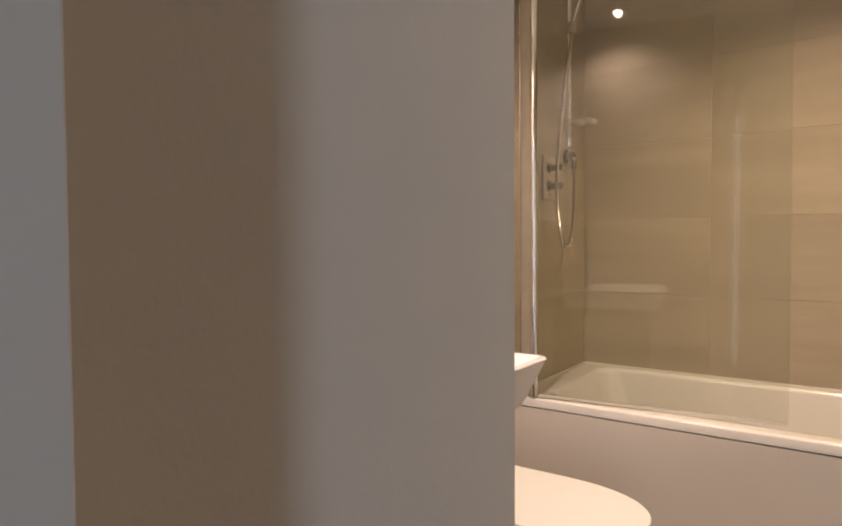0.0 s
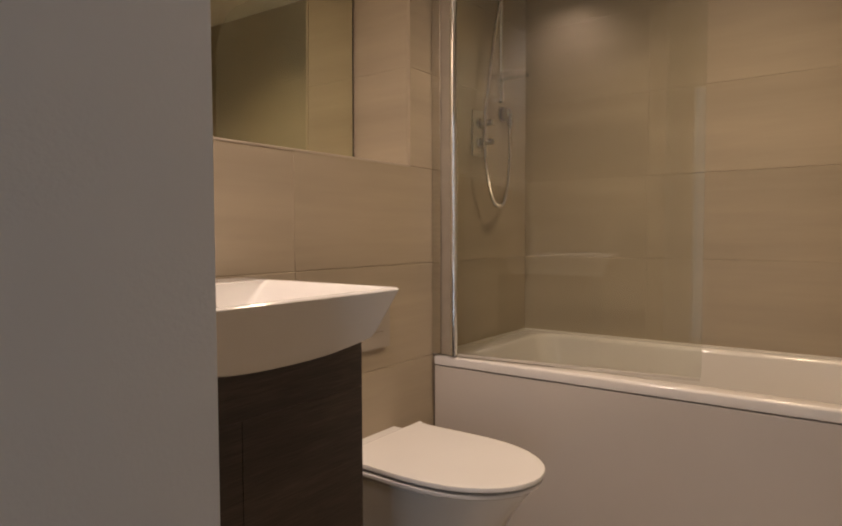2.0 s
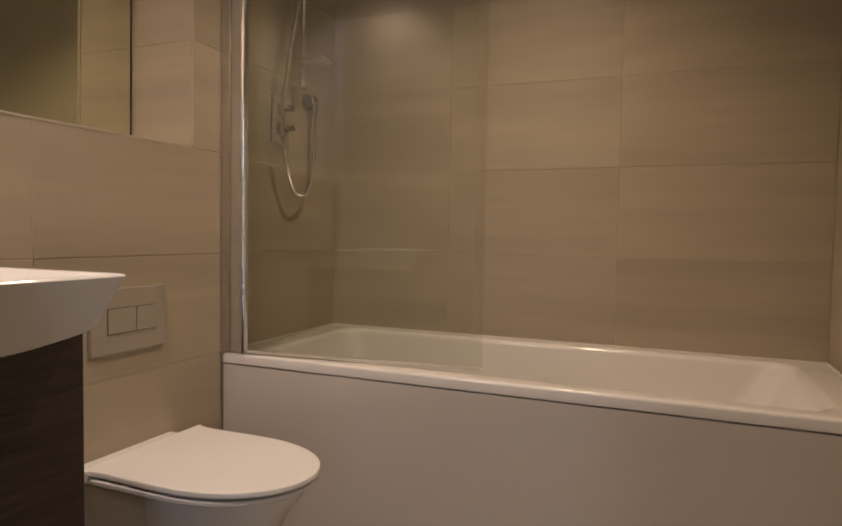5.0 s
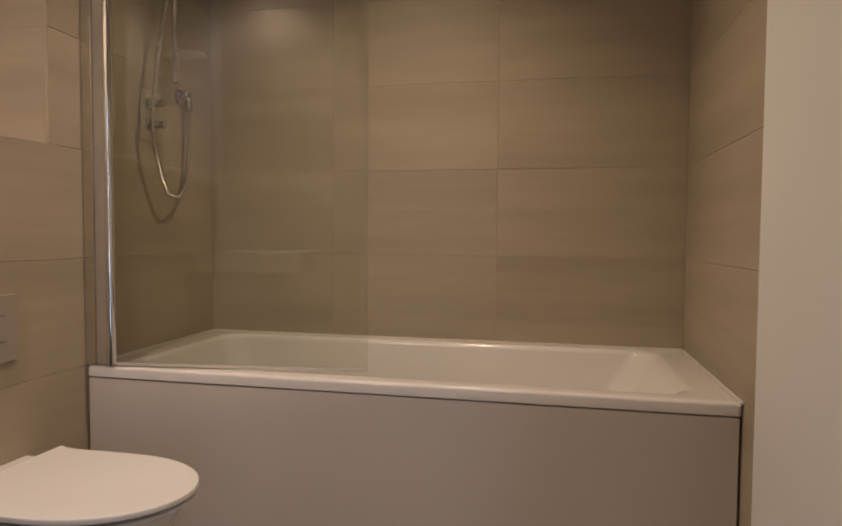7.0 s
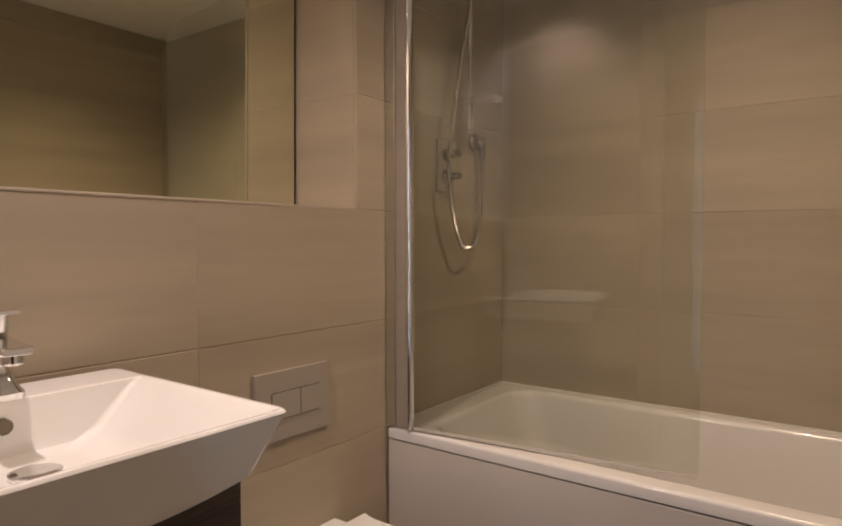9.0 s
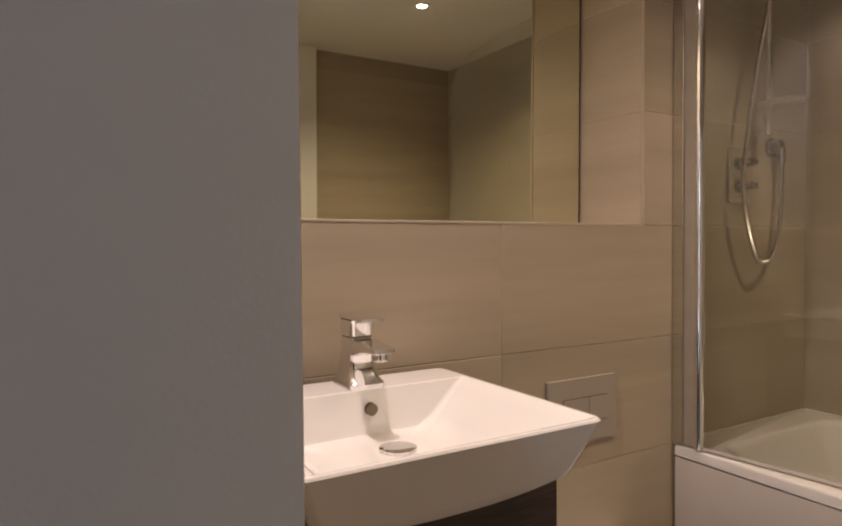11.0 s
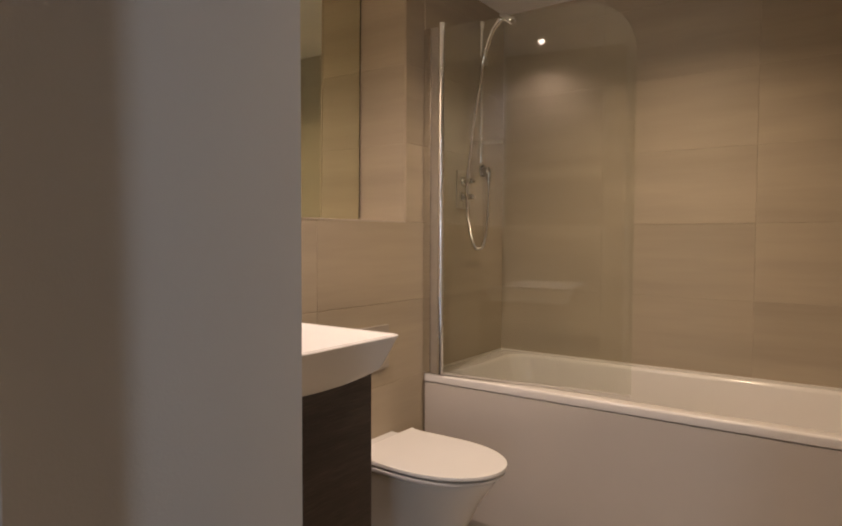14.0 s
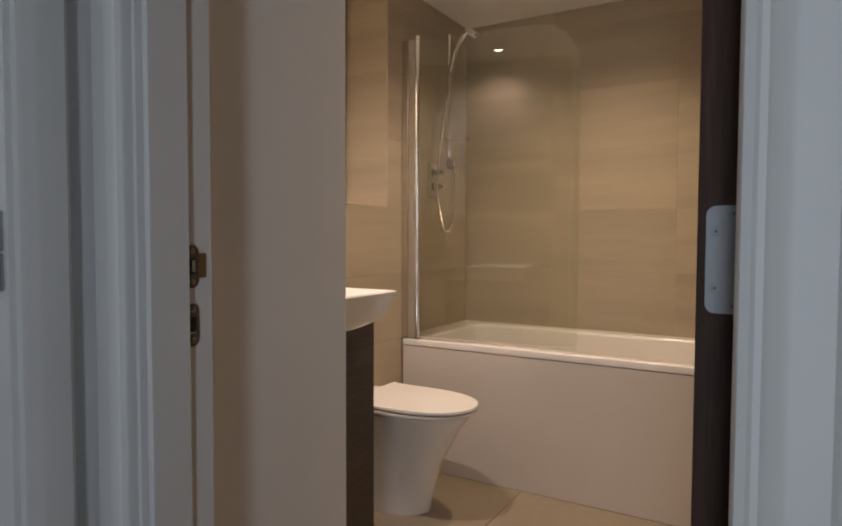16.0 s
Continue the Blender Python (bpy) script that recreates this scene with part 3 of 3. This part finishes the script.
RY = -0.318
rail = thing("shower_rail", "chrome riser rail with hand shower and metal hose", "shower rail")
part("riser", tube([(0.058, RY, 1.475), (0.058, RY, 2.085)], 0.0095, 16), CHROME, rail)
for z in (1.490, 2.070):
    part("rail_bracket", joined(tube([(0.0005, RY, z), (0.058, RY, z)], 0.010, 14), tube([(0.058, RY, z - 0.015), (0.058, RY, z + 0.015)], 0.0125, 16)), CHROME, rail)
slider = part("slider", boxes((0.038, 0.085, RY - 0.035, RY + 0.018, 1.893, 1.928, 0.007)), CHROME, rail)
hs = [(0.082, RY - 0.035, 1.885), (0.100, RY - 0.035, 1.95), (0.125, RY - 0.03, 2.02), (0.160, RY - 0.02, 2.066), (0.180, RY - 0.015, 2.078)]
part("hand_shower", tube(curve_through(hs, 6), 0.011, 14), CHROME, rail)
part("shower_head", turned(joined(tube([(0, 0, 0.012), (0, 0, 0.004), (0, 0, -0.012), (0, 0, -0.018)], 0.03, 28, [0.018, 0.036, 0.042, 0.040])), pose(0.195, RY - 0.01, 2.072, 0, 35, 0)), CHROME, rail)
elbow = part("outlet_elbow", joined(tube([(0.0005, -0.205, 1.455), (0.008, -0.205, 1.455)], 0.030, 26), tube([(0.006, -0.205, 1.455), (0.034, -0.205, 1.455), (0.038, -0.205, 1.455)], 0.019, 20, [0.021, 0.019, 0.015]), tube([(0.036, -0.205, 1.450), (0.036, -0.205, 1.405)], 0.0115, 16)), DULL_CHROME, rail)
hose_line = curve_through([(0.036, -0.205, 1.41), (0.036, -0.208, 1.30), (0.040, -0.228, 1.19), (0.048, -0.272, 1.118), (0.055, -0.325, 1.100), (0.060, -0.378, 1.122), (0.066, -0.436, 1.24),
                           (0.072, -0.458, 1.36), (0.074, -0.432, 1.52), (0.076, -0.392, 1.70), (0.080, -0.355, 1.84), (0.082, -0.353, 1.887)], 27)
hose_line = evenly(hose_line, 0.0048)
part("hose", tube(hose_line, 0.007, 10, [0.0040 if i % 2 else 0.0086 for i in range(len(hose_line))]), HOSE, rail, "ribbed chrome hose")

dish = part("soap_dish", joined(boxes((0.036, 0.155, RY - 0.036, RY + 0.036, 1.556, 1.560, 0.0015)), boxes((0.036, 0.155, RY - 0.036, RY - 0.033, 1.5602, 1.571, 0.001), (0.036, 0.155, RY + 0.033, RY + 0.036, 1.5602, 1.571, 0.001),
                                (0.152, 0.155, RY - 0.0328, RY + 0.0328, 1.5602, 1.571, 0.001))), PLASTIC, rail, "clear plastic soap dish")
part("sleeve", tube([(0.058, RY, 1.508), (0.058, RY, 1.556)], 0.0145, 18), PLASTIC, dish)

# ---- mirror ----
mirror = thing("wall_mirror", "large frameless mirror set back in the tiled niche", "mirror")
part("mirror_glass", boxes((NICHE_X - 0.006, NICHE_X - 0.0005, NOOK_Y + 0.010, NICHE_Y - 0.010, NICHE_Z + 0.006, CEIL - 0.004, 0.0008)), MIRROR, mirror)
mirror.matrix_world = Matrix.Translation((NICHE_X, 0, NICHE_Z)) @ pose(0, 0, 0, 0, 0.55, 0) @ Matrix.Translation((-NICHE_X, 0, -NICHE_Z))
part("backing", boxes((NICHE_X - 0.011, NICHE_X - 0.0062, NOOK_Y + 0.004, NICHE_Y - 0.001, NICHE_Z + 0.002, CEIL - 0.004)), LINE, mirror)

# ---- vanity and basin ----
BY0, BY1, BX, BZ = -1.914, -1.446, 0.482, 0.904
vanity = thing("vanity_cabinet", "dark wenge vanity cabinet under the basin", "cabinet")
part("carcass", boxes((0.0015, 0.385, BY0 + 0.03, BY1 - 0.020, 0.0, 0.8215, 0.001)), WENGE, vanity)
part("fascia", boxes((0.3865, 0.401, BY0 + 0.03, BY1 - 0.020, 0.7188, 0.8205, 0.0006)), WENGE, vanity)
part("door", boxes((0.3865, 0.401, BY0 + 0.03, -1.7360, 0.08, 0.7186, 0.0006)), WENGE, vanity)
part("door", boxes((0.3865, 0.401, -1.7350, BY1 - 0.020, 0.08, 0.7186, 0.0006)), WENGE, vanity)
part("plinth", boxes((0.3865, 0.395, BY0 + 0.03, BY1 - 0.020, 0.0, 0.077)), WENGE, vanity)

basin = thing("wash_basin", "white rectangular ceramic wash basin on dark vanity", "basin")


def along_front(ring, n=14):
    """Adds points along the front edge of a rounded ring."""
    out, far = [], max(p[0] for p in ring)
    for p, q in zip(ring, ring[1:] + ring[:1]):
        out.append(p)
        if min(p[0], q[0]) > far - 1e-5 and abs(p[1] - q[1]) > 0.05:
            out += [tuple(u + (v - u) * k / n for u, v in zip(p, q)) for k in range(1, n)]
    return out


def basin_shell():
    yc = (BY0 + BY1) / 2
    o = lambda dx, dy, z, r: rounded(0.038 if z > 0.84 else 0.05, BX - dx, BY0 + dy, BY1 - dy, z, r)
    i = lambda xb, xf, s, z, r: rounded(xb + 0.034, BX - xf, BY0 + s, BY1 - s, z, r)
    rings = [o(0.044, 0.048, 0.8210, 0.016), o(0.038, 0.036, 0.8215, 0.016), o(0.032, 0.033, 0.8235, 0.016), o(0.027, 0.028, 0.832, 0.016),
             o(0.015, 0.015, 0.862, 0.016), o(0.002, 0.002, BZ - 0.008, 0.015), o(0.0, 0.0, BZ - 0.004, 0.015), o(0.002, 0.002, BZ - 0.001, 0.015), o(0.004, 0.004, BZ, 0.015),
             i(0.094, 0.009, 0.009, BZ - 0.0002, 0.008), i(0.098, 0.013, 0.014, BZ - 0.002, 0.008), i(0.100, 0.028, 0.034, BZ - 0.016, 0.010), i(0.106, 0.066, 0.082, BZ - 0.062, 0.015), i(0.114, 0.084, 0.108, BZ - 0.0755, 0.02), i(0.16, 0.13, 0.15, BZ - 0.0785, 0.02)]
    rings = [along_front(g) for g in rings]
    # the front hangs lower in the middle
    for g, share in zip(rings[:4], (1.0, 1.0, 0.95, 0.6)):
        for j, (x, y, z) in enumerate(g):
            drop = 0.026 * share * max(0.0, 1 - abs((y - yc) / 0.212) ** 2.4) * min(1.0, max(0.0, (x - 0.25) / 0.15))
            g[j] = (x - 0.41 * drop, y, z - drop)
    n = len(rings[0])
    bm = loft(rings, cap=False)
    bm.verts.ensure_lookup_table()
    bm.faces.new([v for v in bm.verts][-n:])
    bm.faces.new([v for v in bm.verts][:n])
    bmesh.ops.recalc_face_normals(bm, faces=bm.faces[:])
    return bm


part("bowl", basin_shell(), CERAMIC, basin)
TY = -1.660
part("overflow", tube([(0.136, TY, BZ - 0.034), (0.1455, TY, BZ - 0.034)], 0.011, 20), material("brass_toned_overflow", (0.20, 0.165, 0.115), 0.5, metal=0.4, vary=0.1, scale=60), basin, "dark round overflow hole")
part("plug", tube([(0.24, TY, BZ - 0.079), (0.24, TY, BZ - 0.0735), (0.24, TY, BZ - 0.0705)], 0.03, 24, [0.032, 0.031, 0.02]), CHROME, basin)

tap = thing("basin_tap", "chrome single lever mixer tap on the basin", "tap")


def tap_body():
    ring = lambda x0, x1, w, z, r: rounded(x0, x1, TY - w, TY + w, z, r, 4)
    return loft([ring(0.024, 0.108, 0.034, BZ - 0.006, 0.014), ring(0.024, 0.108, 0.034, BZ + 0.003, 0.014), ring(0.027, 0.101, 0.0305, BZ + 0.010, 0.014), ring(0.031, 0.090, 0.0265, BZ + 0.024, 0.012),
                 ring(0.034, 0.086, 0.0235, BZ + 0.040, 0.010), ring(0.036, 0.089, 0.0225, BZ + 0.055, 0.010), ring(0.037, 0.094, 0.022, BZ + 0.070, 0.010), ring(0.037, 0.090, 0.022, BZ + 0.084, 0.010), ring(0.038, 0.086, 0.022, BZ + 0.0875, 0.009)])


def along_x(sections):
    """A skin over upright rounded sections: x, half width, z low, z high."""
    rings = []
    for x, w, z0, z1, r in sections:
        rings.append([(x, a, b) for a, b, _ in rounded(TY - w, TY + w, z0, z1, 0, r, 4)])
    return loft(rings)


part("body", tap_body(), CHROME, tap)
part("spout", along_x([(0.060, 0.021, BZ + 0.046, BZ + 0.0865, 0.006), (0.090, 0.021, BZ + 0.054, BZ + 0.0865, 0.006), (0.118, 0.0205, BZ + 0.063, BZ + 0.084, 0.006), (0.140, 0.020, BZ + 0.067, BZ + 0.082, 0.005),
                       (0.163, 0.0195, BZ + 0.068, BZ + 0.080, 0.004), (0.167, 0.0175, BZ + 0.070, BZ + 0.078, 0.003)]), CHROME, tap)
part("aerator", tube([(0.148, TY, BZ + 0.069), (0.148, TY, BZ + 0.057), (0.148, TY, BZ + 0.054)], 0.0135, 20, [0.0135, 0.0135, 0.011]), CHROME, tap)
cart = part("cartridge_collar", loft([rounded(0.039, 0.085, TY - 0.021, TY + 0.021, z, 0.011, 4) for z in (BZ + 0.0878, BZ + 0.091)]), SEAL, tap)
part("lever", joined(loft([rounded(0.036, 0.087, TY - 0.0225, TY + 0.0225, BZ + 0.0915, 0.011, 4), rounded(0.035, 0.089, TY - 0.0225, TY + 0.0225, BZ + 0.116, 0.011, 4), rounded(0.035, 0.094, TY - 0.0225, TY + 0.0225, BZ + 0.121, 0.011, 4)]),
                     along_x([(0.036, 0.0220, BZ + 0.121, BZ + 0.132, 0.004), (0.092, 0.0220, BZ + 0.121, BZ + 0.130, 0.004), (0.126, 0.020, BZ + 0.122, BZ + 0.127, 0.002)])), CHROME, tap)

tap.matrix_world = Matrix.Translation((0.081, TY, BZ + 0.0045)) @ Matrix.Diagonal((1.08, 1.06, 0.955, 1.0)) @ Matrix.Translation((-0.060, -TY, -BZ))

# ---- toilet ----
WY = -1.032
toilet = thing("toilet", "white ceramic toilet with closed slim lid against tiled wall", "toilet")


def dee(x0, x1, hw, z, n=20):
    """A D-shaped ring: straight at the wall end, round at the front."""
    r = hw
    out = [(x0, WY - hw, z), (x0, WY, z), (x0, WY + hw, z)]
    ex = (x1 - x0) * 0.58
    for j in range(n + 1):
        a = radians(90 - 180 * j / n)
        out.append((x1 - ex + ex * math.cos(a) ** 0.86 if math.cos(a) > 1e-6 else x1 - ex, WY + hw * math.sin(a), z))
    return out


def eared(x0, x1, hw, z, n=20):
    """A D-shaped ring whose rear corners flare out."""
    flare = [(x0 + 0.020, 0.0015), (x0 + 0.036, -0.0020), (x0 + 0.060, -0.0030)]
    ring = dee(x0, x1, hw, z, n)
    return [(x0, WY - hw - 0.003, z), ring[1], (x0, WY + hw + 0.003, z)] + [(x, WY + hw + g, z) for x, g in flare] + ring[3:] + [(x, WY - hw - g, z) for x, g in flare[::-1]]


part("pan", loft([dee(0.0015, 0.36, 0.105, 0.0), dee(0.0015, 0.37, 0.110, 0.05), dee(0.0015, 0.41, 0.125, 0.20), dee(0.0015, 0.475, 0.152, 0.32), dee(0.0015, 0.520, 0.170, 0.385), dee(0.0015, 0.524, 0.172, 0.402), dee(0.005, 0.519, 0.169, 0.406)]), CERAMIC, toilet)
part("rear_shelf", boxes((0.0015, 0.066, WY - 0.156, WY + 0.156, 0.398, 0.4225, 0.010, 3)), CERAMIC, toilet)
part("seat_ring", loft([dee(0.088, 0.545, 0.175, 0.4095), dee(0.086, 0.549, 0.178, 0.413), dee(0.086, 0.549, 0.178, 0.420), dee(0.090, 0.544, 0.174, 0.4225)]), SEAT, toilet)
part("lid", loft([eared(0.084, 0.551, 0.174, 0.4265), eared(0.082, 0.556, 0.178, 0.430), eared(0.082, 0.556, 0.178, 0.437), eared(0.083, 0.554, 0.176, 0.4400), eared(0.090, 0.536, 0.166, 0.4418)]), SEAT, toilet, "slim white lid, closed")
part("hinge_cover", loft([[(0.084 + k * 0.0150 * math.cos(radians(a)), y, 0.4268 + k * 0.0150 * math.sin(radians(a))) for a in range(-60, 241, 20)] for y, k in ((WY - 0.1830, 0.8), (WY - 0.1815, 1.0), (WY + 0.1815, 1.0), (WY + 0.1830, 0.8))]), SEAT, toilet, "rounded rear edge of the lid")
for s in (-1, 1):
    hg = part("seat_hinge", tube([(0.083, WY + s * 0.140 - 0.020, 0.4275), (0.083, WY + s * 0.140 + 0.020, 0.4275)], 0.0085, 14), CHROME, toilet)
    part("hinge_post", tube([(0.083, WY + s * 0.140, 0.4065), (0.083, WY + s * 0.140, 0.424)], 0.011, 14), CHROME, hg)

plate = thing("flush_plate", "grey dual flush plate set on the tiles", "flush plate")
fy0, fy1, fz0, fz1 = -1.130, -0.902, 0.668, 0.828
part("plate", boxes((0.0005, 0.0115, fy0, fy1, fz0, fz1, 0.002)), FLUSH, plate)
part("button_gap", boxes((0.0116, 0.0121, fy0 + 0.044, fy1 - 0.034, fz0 + 0.048, fz0 + 0.112)), LINE, plate)
part("button", boxes((0.0122, 0.0142, fy0 + 0.0455, -1.0005, fz0 + 0.0495, fz0 + 0.1105, 0.0008)), FLUSH, plate)
part("button", boxes((0.0122, 0.0142, -0.9985, fy1 - 0.0355, fz0 + 0.0495, fz0 + 0.1105, 0.0008)), FLUSH, plate)

# ---- ceiling lights ----
for lx, ly in LAMPS:
    dl = thing("downlight", "round recessed warm downlight in white ceiling", "ceiling light", group="ceiling downlights")
    ring = [(0.043, 0.0), (0.043, -0.003), (0.040, -0.005), (0.025, -0.004), (0.0225, 0.0)]
    bm = bmesh.new()
    loops = [[bm.verts.new((lx + r * math.cos(a), ly + r * math.sin(a), CEIL + h)) for a in (2 * math.pi * j / 32 for j in range(32))] for r, h in ring]
    for a, b in zip(loops, loops[1:]):
        for j in range(32):
            bm.faces.new((a[j], a[(j + 1) % 32], b[(j + 1) % 32], b[j]))
    part("bezel", bm, GLOSS, dl)
    part("lens", tube([(lx, ly, CEIL - 0.0004), (lx, ly, CEIL - 0.002)], 0.022, 24), GLOW, dl)

# ---- floor tiles ----
floor = bpy.data.objects["floor"]
lay(floor, spans(0.0, 0.6, 1.2, XR), spans(-2.45, -1.85, -1.25, -0.65), lambda u, v: (u, v, 0.0), pose(0, 0, 0, -90, 0, 0), FLOOR_TILE)
